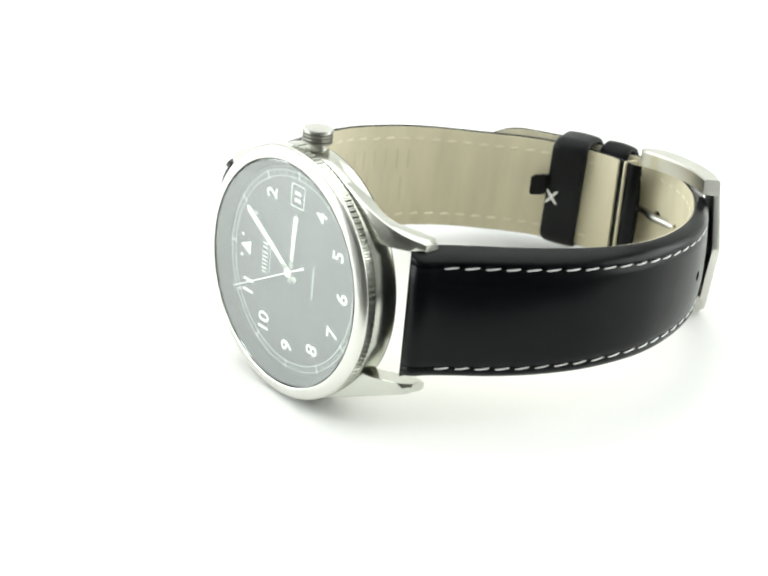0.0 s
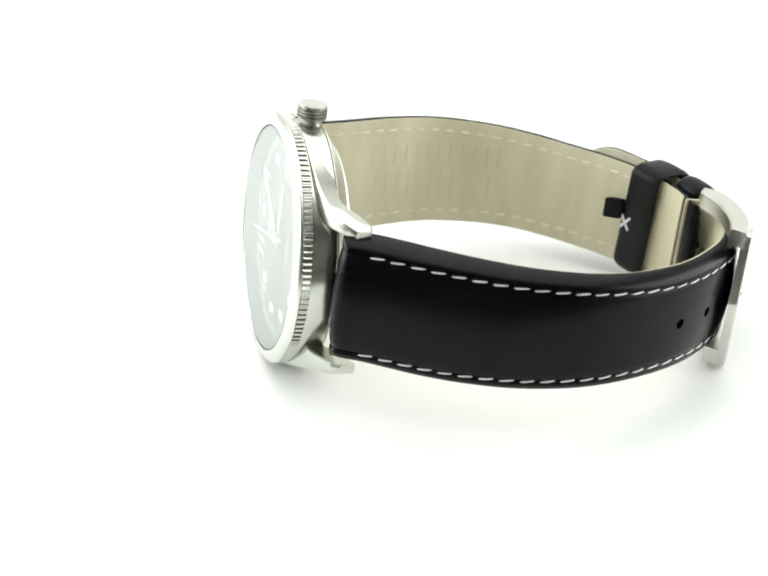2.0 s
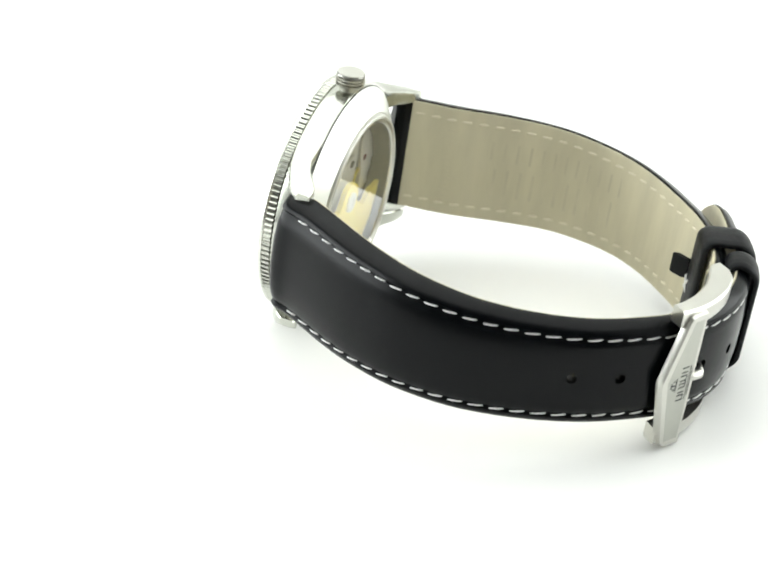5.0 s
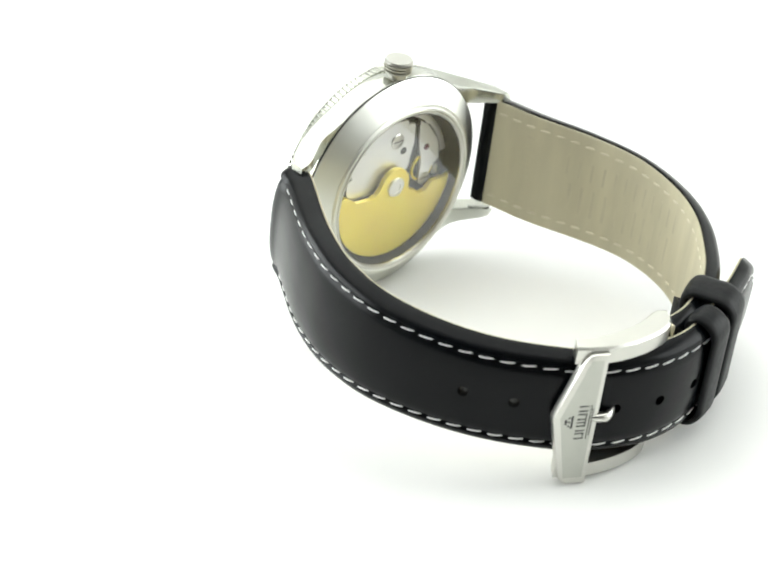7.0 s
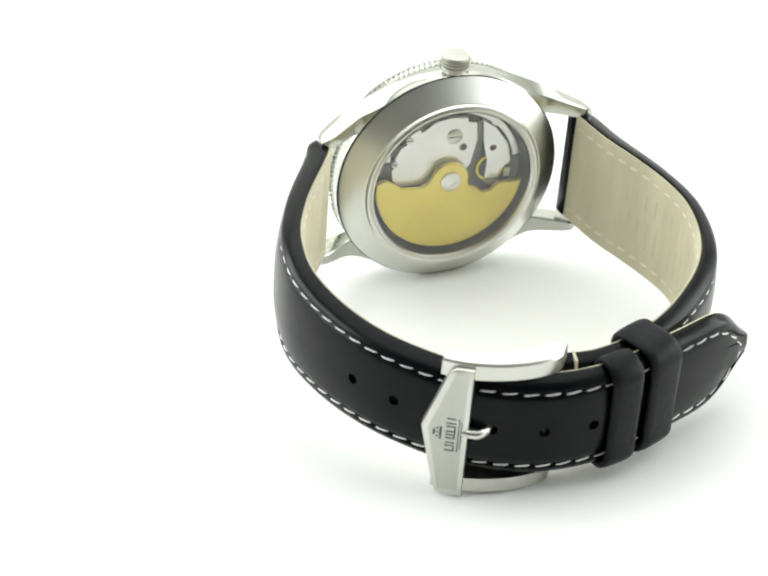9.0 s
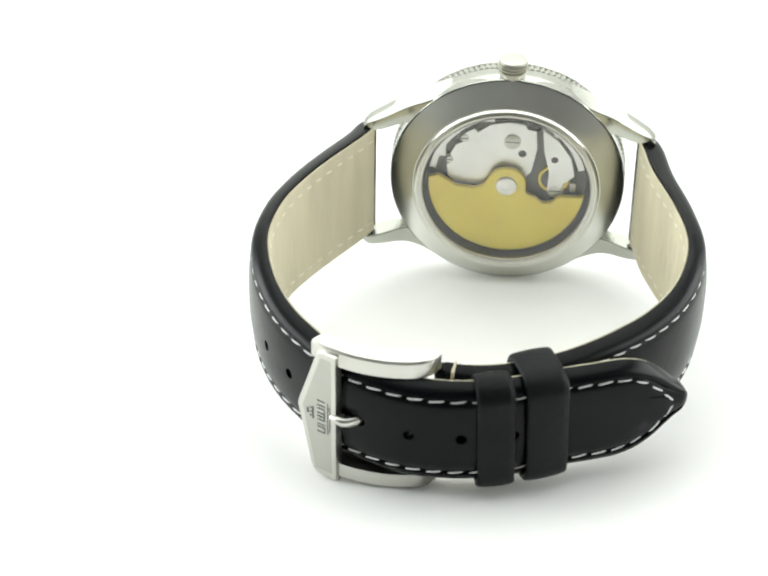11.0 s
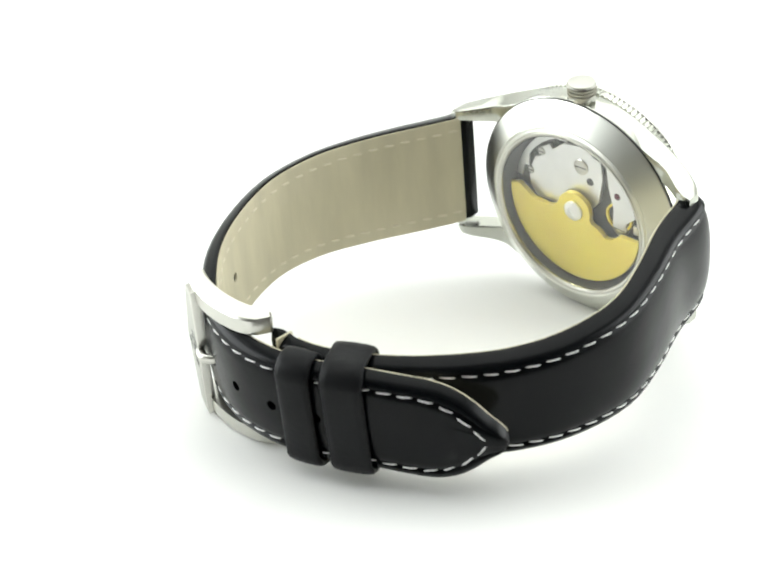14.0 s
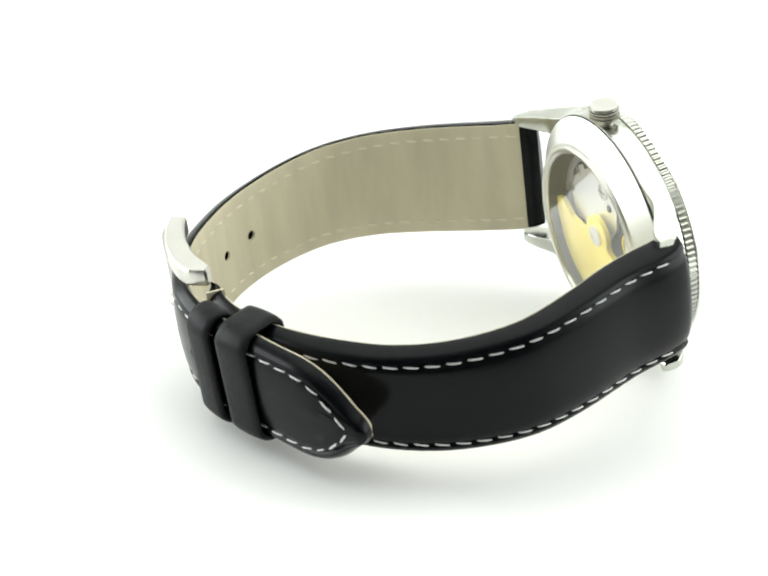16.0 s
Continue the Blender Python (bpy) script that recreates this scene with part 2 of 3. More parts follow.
def make_crystal_and_dial():
    cr = part("crystal", lathe([(-8.05, 0), (-8.05, 17.1), (-7.9, 17.3), (-7.65, 17.3), (-7.65, 0)], CY, CZ, 128, close=False), SAPPHIRE, watch, "clear sapphire crystal over the dial", angle=5)
    cr.visible_shadow = False
    dial = part("dial", lathe([(-5.8, 0), (-5.8, 16.1), (-7.45, 17.0), (-7.5, 17.3), (-5.4, 17.3), (-5.4, 0)], CY, CZ, 128, close=False), DIAL, watch, "matt black dial with white numerals")
    for h in (1, 2, 4, 5, 6, 7, 8, 9, 10, 11):
        cu = bpy.data.curves.new("numeral", "FONT")
        cu.body, cu.size, cu.align_x, cu.align_y, cu.extrude, cu.offset = str(h), 3.5 * MM, "CENTER", "CENTER", 0.02 * MM, 0.06 * MM
        ob = bpy.data.objects.new("numeral", cu)
        me = bpy.data.meshes.new_from_object(ob)
        bpy.data.objects.remove(ob)
        y, z = dialpt(30 * h, 12.15)
        # written with its head towards twelve: text x -> +z, text y -> +y, face towards -x
        m = Matrix(((0, 0, -1, -5.84 * MM), (0, 1, 0, y * MM), (1, 0, 0, z * MM), (0, 0, 0, 1)))
        me.transform(Matrix.Scale(MM, 4) @ TIP @ Matrix.Scale(1 / MM, 4) @ m)
        me.materials.clear()
        me.materials.append(LUME)
        nob = new("numeral", me)
        nob.parent = dial
    # minute track: a fine ring, with pips at the hours
    part("minute_ring", lathe([(-5.83, 14.4), (-5.83, 14.55), (-5.78, 14.55), (-5.78, 14.4)], CY, CZ, 128), GREYPRINT, dial, "fine grey minute circle")
    part("minute_ring", lathe([(-5.83, 15.3), (-5.83, 15.43), (-5.78, 15.43), (-5.78, 15.3)], CY, CZ, 128), GREYPRINT, dial, "fine grey minute circle")
    bm = bmesh.new()
    for k in range(60):
        w, r0, r1 = (0.09, 14.65, 15.25) if k % 5 else (0.42, 14.25, 15.65)
        a = 6 * k
        da = math.degrees(w / 2 / 15)
        prism([dialpt(a - da, r0), dialpt(a + da, r0), dialpt(a + da, r1), dialpt(a - da, r1)], -5.84, -5.78, bm)
    part("minute_marks", bm, GREYPRINT, dial, smooth=False)
    part("triangle", prism([dialpt(-6.0, 10.7), dialpt(6.0, 10.7), dialpt(0, 13.2)], -5.85, -5.78), LUME, dial, "white triangle at twelve", smooth=False)
    for a in (-7.5, 7.5):
        y, z = dialpt(a, 12.9)
        bm = bmesh.new()
        prism([(y + 0.3 * math.cos(q), z + 0.3 * math.sin(q)) for q in np.linspace(0, 2 * math.pi, 12, endpoint=False)], -5.85, -5.78, bm)
        part("pip", bm, LUME, dial, smooth=False)

    def bar(name, y0, y1, z0, z1, mat):
        part(name, prism([(CY + y0, CZ + z0), (CY + y1, CZ + z0), (CY + y1, CZ + z1), (CY + y0, CZ + z1)], -5.84, -5.78), mat, dial, smooth=False)

    # maker's mark below twelve and a line of small print above six, as plain bars
    for i, w in enumerate((0.2, 0.2, 0.18, 0.18, 0.2, 0.2, 0.2, 0.2)):
        z = (-2.6, -2.0, -1.35, -0.75, -0.15, 0.5, 1.35, 2.0)[i]
        bar("mark_bar", 6.3, 7.6, z, z + w, LUME)
    bar("mark_underline", 5.55, 5.7, -2.4, 2.4, GREYPRINT)
    bar("print_bar", -5.15, -4.85, -2.6, 2.6, GREYPRINT)
    # date window at three
    for n, (y0, y1, z0, z1) in {"a": (-1.6, -1.48, 10.2, 13.6), "b": (1.48, 1.6, 10.2, 13.6), "c": (-1.6, 1.6, 10.1, 10.22), "d": (-1.6, 1.6, 13.5, 13.62)}.items():
        bar("date_frame", y0, y1, z0, z1, LUME)
    bar("date_digit", -0.7, 0.7, 10.9, 11.5, LUME)
    bar("date_digit", -0.7, 0.7, 12.0, 12.6, LUME)
    return dial


def hand_mesh(outline, x, thick=0.15):
    return prism(outline, x - thick, x, bevel=0.05)


def make_hands():
    def pointed(deg, r0, r1, w0, w1, point):
        a = radians(deg)
        pts = [(r0, -w0), (r1 - point, -w1), (r1, 0), (r1 - point, w1), (r0, w0)]
        return [(CY + r * math.cos(a) - w * math.sin(a), CZ + r * math.sin(a) + w * math.cos(a)) for r, w in pts]
    hh = part("hour_hand", hand_mesh(pointed(93, -1.8, 9.3, 0.42, 0.62, 0.5), -6.1), STEEL, watch, "short steel hour hand", smooth=False)
    part("lume_insert", prism(pointed(93, 1.9, 9.0, 0.36, 0.46, 0.4), -6.29, -6.23), LUME, hh, "white inlay", smooth=False)
    mh = part("minute_hand", hand_mesh(pointed(31, -2.0, 13.4, 0.42, 0.6, 0.8), -6.35), STEEL, watch, "long steel minute hand", smooth=False)
    part("lume_insert", prism(pointed(31, 1.9, 13.2, 0.34, 0.44, 0.6), -6.54, -6.48), LUME, mh, "white inlay", smooth=False)
    part("hand_pinion", lathe([(-6.85, 0), (-6.85, 0.6), (-5.8, 0.7), (-5.8, 0)], CY, CZ, 24, close=False), STEEL, watch)


def make_second_hand():
    """Built about its own arbor, pointing at twelve."""
    bm = prism([(-4.2, -0.22), (-1.0, -0.14), (14.9, -0.07), (14.9, 0.07), (-1.0, 0.14), (-4.2, 0.22)], -0.1, 0.0)
    lathe([(-0.15, 0), (-0.15, 0.75), (0.05, 0.75), (0.05, 0)], 0, 0, 24, bm, close=False)
    return part("second_hand", bm, LUME, watch, "thin pale seconds hand", smooth=False)


def make_crown():
    zc0, zc1, cx, cy = 18.0, 21.95, -3.25, 0.0
    ring = []
    n = 40
    for z, r in ((zc0, 1.6), (19.76, 1.47), (19.76, 2.16), (19.85, 2.30), (20.18, 2.30), (20.22, 1.75), (20.35, 1.75), (20.39, 2.30), (20.73, 2.30), (20.77, 1.75), (20.90, 1.75), (20.94, 2.30), (21.27, 2.30), (21.32, 1.75), (21.44, 1.75), (21.48, 2.30), (21.69, 2.25), (zc1, 2.1), (zc1 + 0.05, 1.2)):
        row = []
        for i in range(n * 4):
            rr = r - (0.16 if i % 4 in (0, 1) and r > 2.15 else 0)
            a = 2 * math.pi * i / (n * 4)
            row.append((cx + rr * math.cos(a), CY + cy + rr * math.sin(a), CZ + z + 0.15))
        ring.append(row)
    part("crown", loft(ring), SATIN, watch, "knurled steel winding crown", angle=25)


def arc(cy, cz, r, a0, a1, n):
    return [(cy + r * math.cos(a), cz + r * math.sin(a)) for a in np.linspace(a0, a1, n)]


def make_movement():
    SEAT[0] = TIP @ Matrix.Translation((-0.45, 0, 0))
    mv = part("movement", lathe([(-2.4, 0), (-2.4, 12.85), (-3.0, 12.85), (-3.0, 0)], CY, CZ, 96, close=False), DARKSTEEL, watch, "dark base of the movement")
    # bridges: a broad notched plate and the balance cock
    rim = [(-9.7, 0.6), (-9.9, 2.6), (-9.0, 3.2), (-9.4, 4.6), (-8.6, 6.4), (-7.4, 7.0), (-7.8, 8.3), (-5.6, 9.7), (-5.0, 9.0), (-3.0, 10.6), (0.0, 11.2), (2.6, 10.9), (3.0, 10.0), (4.4, 9.8)]
    part("bridge", prism([(CY + y, CZ + z) for y, z in rim + [(4.7, 6.5), (3.9, 2.0), (1.5, -1.0), (-8.5, -1.0)]], -2.3, -1.7, bevel=0.12), PLATE, mv, "silvery notched bridge", smooth=False)
    for y, z, w, h in ((-10.6, 5.2, 1.0, 2.6), (-3.6, 11.2, 2.4, 0.7), (7.9, 9.0, 1.4, 1.0), (10.8, -0.8, 1.0, 1.6)):
        part("plate_edge", prism([(CY + y - w / 2, CZ + z - h / 2), (CY + y + w / 2, CZ + z - h / 2), (CY + y + w / 2, CZ + z + h / 2), (CY + y - w / 2, CZ + z + h / 2)], -2.38, -2.0, bevel=0.1), PLATE, mv, smooth=False)
    for a0, a1 in ((12, 88), (96, 172)):
        outer, inner_rim = arc(CY, CZ, 12.85, radians(a0), radians(a1), 24), arc(CY, CZ, 11.75, radians(a1), radians(a0), 24)
        part("casing_ring", prism(outer + inner_rim, -2.35, -1.95, bevel=0.1), PLATE, mv, "silvery ring round the bridges", smooth=False)
    part("balance_wheel", lathe([(-2.35, 2.1), (-1.95, 2.1), (-1.95, 2.5), (-2.35, 2.5)], CY + 7.6, CZ + 0.6, 40), GOLD, mv, "small gilt balance wheel")
    part("bridge", prism([(CY + 5.4, CZ + 10.2), (CY + 8.0, CZ + 8.2), (CY + 10.3, CZ + 5.0), (CY + 11.0, CZ + 1.6), (CY + 9.4, CZ + 0.2), (CY + 8.6, CZ - 1.6), (CY + 6.6, CZ - 1.2), (CY + 6.8, CZ + 2.0), (CY + 5.8, CZ + 6.0)], -2.25, -1.6, bevel=0.12), PLATE, mv, "silvery balance cock", smooth=False)
    # recesses and screw slots aren't cut: raised black discs and bars give their shade
    for (y, z, r, m, x) in ((0.6, 7.6, 1.35, SATIN, -1.45), (2.3, 5.4, 0.65, BLACKFILL, -1.55), (7.6, 4.6, 0.6, JEWEL, -1.5), (8.0, -1.4, 1.3, SATIN, -1.6), (-7.2, 7.8, 0.7, SATIN, -1.5), (-9.5, 3.6, 0.6, SATIN, -1.5), (5.0, 9.6, 0.55, BLACKFILL, -1.55)):
        nm = "jewel" if m is JEWEL else ("screw" if m is SATIN else "recess_shade")
        sc = part(nm, lathe([(x, 0), (x, r * 0.85), (x - 0.12, r), (-2.3, r), (-2.3, 0)], CY + y, CZ + z, 24, close=False), m, mv)
        if m is SATIN:
            part("slot_shade", prism([(CY + y - r * 0.8, CZ + z - 0.1), (CY + y + r * 0.8, CZ + z - 0.1), (CY + y + r * 0.8, CZ + z + 0.1), (CY + y - r * 0.8, CZ + z + 0.1)], x, x + 0.02), BLACKFILL, sc, smooth=False)
    # winding rotor: gilt half disc with a round hub
    t = radians(-5)
    base = [(12.75 * math.cos(q), 12.75 * math.sin(q)) for q in np.linspace(math.pi + 0.02, 2 * math.pi - 0.02, 48)]
    # y to the twelve side; the straight rim carries steps either side of the hub
    top = [(12.2, -0.6), (8.8, -0.9), (7.6, -2.3), (6.2, -2.6), (5.0, -1.6), (3.6, -1.2)]
    top += [(3.2 * math.cos(q), 3.2 * math.sin(q)) for q in np.linspace(-0.2, math.pi - 0.1, 20)]
    top += [(-4.0, -0.8), (-5.2, -1.3), (-8.2, -1.3), (-9.3, -0.6), (-11.2, 0.4)]
    pts = [(CY + y * math.cos(t) - z * math.sin(t), CZ + y * math.sin(t) + z * math.cos(t)) for y, z in base + top]
    rotor = part("rotor", prism(pts, -1.2, -0.3, bevel=0.12), GOLD, watch, "gilt half-round winding rotor", smooth=False)
    part("rotor_hub", lathe([(-1.2, 1.7), (0.0, 1.7), (0.1, 1.55), (0.1, 0.8), (-0.05, 0.8), (-0.05, 0)], CY, CZ, 40, close=False), PLATE, rotor, "silvery hub screw")


# ------------------------------------------------------------------ strap
LONG = [(-3.6, -23.1), (-1.8, -24.6), (1.2, -25.9), (9, -30.5), (15, -33.5), (22, -36.0), (30, -37.0), (37, -36.1), (44, -33.8), (50, -30.6), (55, -26.6), (59.4, -22),
        (62.6, -16.5), (64.5, -10.4), (64.7, -3.8), (63.3, 3), (60.6, 9.8), (57.8, 16.5), (54.8, 22.5), (51.4, 28.2)]
SHORT = [(-3.6, 22.5), (-1.8, 23.9), (1.2, 24.9), (8, 26.2), (16.8, 28.9), (25, 30.5), (32, 29.9), (39, 27.7), (45, 24.0), (50, 19.3), (54.3, 14.2), (57.6, 8.8), (60.0, 3.0), (61.0, -2.5), (60.4, -7.8)]


class Band:
    """A strap: its outer face follows a plan curve; half width and thickness vary with the length."""

    def __init__(self, pts, out, n, half, thick, lean):
        self.P, self.s = spline(pts, n)
        T = np.gradient(self.P, axis=0)
        T /= np.linalg.norm(T, axis=1)[:, None]
        N = np.stack([T[:, 1], -T[:, 0]], 1) * out
        self.T, self.N, self.half, self.thick, self.lean, self.L = T, N, half, thick, lean, self.s[-1]
        self.rise = lambda s: 0.0
        self.puff = lambda s: 1.0 - 0.6 * smoothstep(8, 55, s)

    def at(self, s, z, depth=0.0):
        """A point s along, at height z, depth below the outer face; with the tangent and outward normal."""
        p = np.array([np.interp(s, self.s, self.P[:, k]) for k in (0, 1)])
        n = np.array([np.interp(s, self.s, self.N[:, k]) for k in (0, 1)])
        n /= np.linalg.norm(n)
        t = np.array([np.interp(s, self.s, self.T[:, k]) for k in (0, 1)])
        q = p - n * (depth - self.lean(s) * z)
        return Vector((q[0], q[1], z + self.rise(s))), Vector((t[0], t[1], 0)), Vector((n[0], n[1], 0))

    def where(self, y_or_x, axis, near):
        """Length at which the outer face passes a plan coordinate, searched near a length."""
        k = np.argsort(np.abs(self.P[:, axis] - y_or_x) + 0.05 * np.abs(self.s - near))
        return float(self.s[k[0]])


def band_shell(b, s0, s1, n, d0, d1, inset, padded=True):
    """A lofted layer of a strap between the depths d0 and d1 (functions of s), narrower by inset.
    A padded layer swells in the middle and dips along the seams."""
    rings = []
    tail = s1 - 2.0 * (1 - np.linspace(0, 1, 13)[1:]) ** 2
    for s in np.append(np.linspace(s0, s1 - 2.0, n), tail) if s1 - s0 > 10 else np.linspace(s0, s1, n):
        w = max(b.half(s) - inset, 0.15)
        a, c = d0(s), d1(s)
        k = min(1.0, w / 5)
        if padded:
            h = c - a
            puff = b.puff(s)
            flank = [(w, c - 0.12 * h), (w - 0.22 * k, a + 0.68 * h), (w - 0.55 * k, a + 0.4 * h), (w - 0.95 * k, a + 0.18 * h), (w - 1.4 * k, a + 0.05 * h), (w - 1.85 * k, a + 0.03),
                     (w - 2.25 * k, a + 0.34 * k), (w - 2.7 * k, a + 0.05 * k), (w - 3.6 * k, a - 0.3 * k * puff), (w - 4.9 * k, a - 0.56 * k * puff)]
            if w > 4.9:
                flank += [(w * 0.32, a - 0.78 * puff), (w * 0.12, a - 0.85 * puff)]
            else:
                flank += [(0.03, a - 0.57 * k * puff), (0.01, a - 0.57 * k * puff)]
        else:
            r = min(0.15, w * 0.4)
            flank = [(w, a + r), (w - r, a), (w * 0.5, a)]
        e = min(0.3, w * 0.4)
        top = [(-z, d) for z, d in flank] + flank[::-1]
        bot = [(w, c - 0.3 * e), (w - e, c), (-w + e, c), (-w, c - 0.3 * e)]
        rings.append([b.at(s, z, d)[0] for z, d in top + bot])
    return loft(rings)


def punch(ob, cutters):
    """Cuts the cutters' round holes through a mesh."""
    cut_me = bpy.data.meshes.new("cut")
    cutters.transform(Matrix.Scale(MM, 4))
    bmesh.ops.recalc_face_normals(cutters, faces=cutters.faces)
    cutters.to_mesh(cut_me)
    cutters.free()
    cut = new("cut", cut_me)
    mod = ob.modifiers.new("holes", "BOOLEAN")
    mod.operation, mod.object, mod.solver = "DIFFERENCE", cut, "EXACT"
    dg = bpy.context.evaluated_depsgraph_get()
    me = bpy.data.meshes.new_from_object(ob.evaluated_get(dg))
    ob.modifiers.clear()
    ob.data = me
    bpy.data.objects.remove(cut)


def stitch_mesh(length, r, name, mat):
    rings = []
    for u, k in ((-0.5, 0.45), (-0.4, 0.85), (-0.2, 1.0), (0.2, 1.0), (0.4, 0.85), (0.5, 0.45)):
        sag = -0.12 * (2 * u) ** 2
        rings.append([(u * length, r * k * math.cos(a), 0.7 * r * k * math.sin(a) + sag) for a in np.linspace(0, 2 * math.pi, 8, endpoint=False)])
    bm = loft(rings)
    bm.transform(Matrix.Scale(MM, 4))
    me = bpy.data.meshes.new(name)
    bm.to_mesh(me)
    bm.free()
    me.polygons.foreach_set("use_smooth", [True] * len(me.polygons))
    me.materials.append(mat)
    return me


STITCH = stitch_mesh(2.15, 0.15, "stitch", THREAD)
CROSS = stitch_mesh(3.1, 0.26, "cross_stitch", THREAD)
FAINT = stitch_mesh(1.8, 0.22, "lining_stitch", LTHREAD)


def place_stitch(me, name, p, along, outward, parent):
    along = along.normalized()
    side = outward.cross(along).normalized()
    up = along.cross(side)
    m = Matrix((along, side, up)).transposed().to_4x4()
    m.translation = p * MM
    ob = new(name, me)
    ob.parent = parent
    ob.matrix_basis = m
    return ob


def seam(b, line, pitch, lift, me, name, parent, inner=False, skip=()):
    """Stitches along a list of (s, z) on a strap's face."""
    P = [b.at(s, z, b.thick(s) if inner else 0.0) for s, z in line]
    L = np.concatenate([[0], np.cumsum([(P[i + 1][0] - P[i][0]).length for i in range(len(P) - 1)])])
    k = 0
    x = pitch * 0.5
    while x < L[-1] - pitch * 0.3:
        i = min(int(np.searchsorted(L, x)), len(P) - 1)
        u = (x - L[i - 1]) / max(L[i] - L[i - 1], 1e-6)
        s = line[i - 1][0] * (1 - u) + line[i][0] * u
        z = line[i - 1][1] * (1 - u) + line[i][1] * u
        p, _, n = b.at(s, z, b.thick(s) if inner else 0.0)
        if inner:
            n = -n
        if not any(a < s < c for a, c in skip):
            tilt = 0.10 * math.sin(7.3 * k)
            d = (P[i][0] - P[i - 1][0]).normalized()
            d = (d + Vector((0, 0, 0.12 + 0.06 * tilt))).normalized()
            place_stitch(me, name, p + n * (lift(s) if callable(lift) else lift), d, n, parent)
        x += pitch
        k += 1


def make_long_strap():
    L = spline(LONG, 400)[1][-1]

    def half(s):
        w = 10.0 - 1.5 * smoothstep(10, 60, s)
        e = max(0.0, L - s)
        if e < 13:
            w *= max(1 - (1 - e / 13) ** 2.4, min(1.0, math.sqrt(4.5 * e) / 8.5), 0.02)
        return w

    def thick(s):
        t = 4.0 - 1.15 * smoothstep(4, 45, s) - 0.35 * smoothstep(70, 90, s)
        return t

    b = Band(LONG, 1, 400, half, thick, lambda s: 0.0)
    b.rise = lambda s: 0.5 * smoothstep(12, 40, s) - 0.15 * smoothstep(58, 84, s) - 0.9 * max(0.0, (s - L + 20) / 20)

    def d0(s):   # the front end is rolled over the spring bar
        if L - s < 1.2:
            return 0.9 * (1 - math.sqrt(max(0.0, (L - s) / 1.2)))
        return (1 - min(1, s / 1.6) ** 0.5) * 1.7 if s < 1.6 else 0.0

    def d1(s):
        t = thick(s) - 0.37
        return t - (1 - min(1, s / 1.6) ** 0.5) * 1.7 if s < 1.6 else t

    strap = part("long_strap", band_shell(b, 0.05, L, 190, d0, d1, 0.0), LEATHER, watch, "smooth black leather strap piece with punched holes")
    lin = part("lining", band_shell(b, 3.9, L - 0.3, 160, lambda s: thick(s) - 0.38, thick, 0.14, padded=False), LINING, strap, "beige leather lining")
    # holes
    holes = [b.where(-32.3, 1, 52), b.where(-28.4, 1, 59)]
    holes = [(holes[0] + holes[1]) / 2 - 3.6 + 7.2 * k for k in range(7)]
    b.holes = holes
    for ob in (strap, lin):
        cut = bmesh.new()
        for h in holes:
            p, t, n = b.at(h, 0.1)
            rows = [[p + n * d + t * (0.8 * math.cos(a)) + Vector((0, 0, 0.8 * math.sin(a))) for a in np.linspace(0, 2 * math.pi, 20, endpoint=False)] for d in (1.5, -5)]
            loft(rows, bm=cut)
        punch(ob, cut)
    # seams: both edges and round the tip
    up = [(s, half(s) - 2.25) for s in np.linspace(4.7, L - 14.0, 120)]
    tip = [(s, 6.25 * (1 - max(0.0, 1 - (L - s - 2.7) / 11.0) ** 2.4)) for s in np.linspace(L - 13.7, L - 2.75, 50)]
    line = up + tip
    seam(b, line, 3.0, lambda s: -0.1 + 0.3 * smoothstep(L - 9, L - 5, s), STITCH, "stitch", strap)
    seam(b, [(s, -z) for s, z in line], 3.0, lambda s: -0.1 + 0.3 * smoothstep(L - 9, L - 5, s), STITCH, "stitch", strap)
    seam(b, [(s, half(s) - 2.25) for s in np.linspace(4, L - 40, 100)], 2.7, 0.02, FAINT, "lining_stitch", lin, inner=True)
    seam(b, [(s, -half(s) + 2.25) for s in np.linspace(4, L - 40, 100)], 2.7, 0.02, FAINT, "lining_stitch", lin, inner=True)
    return b


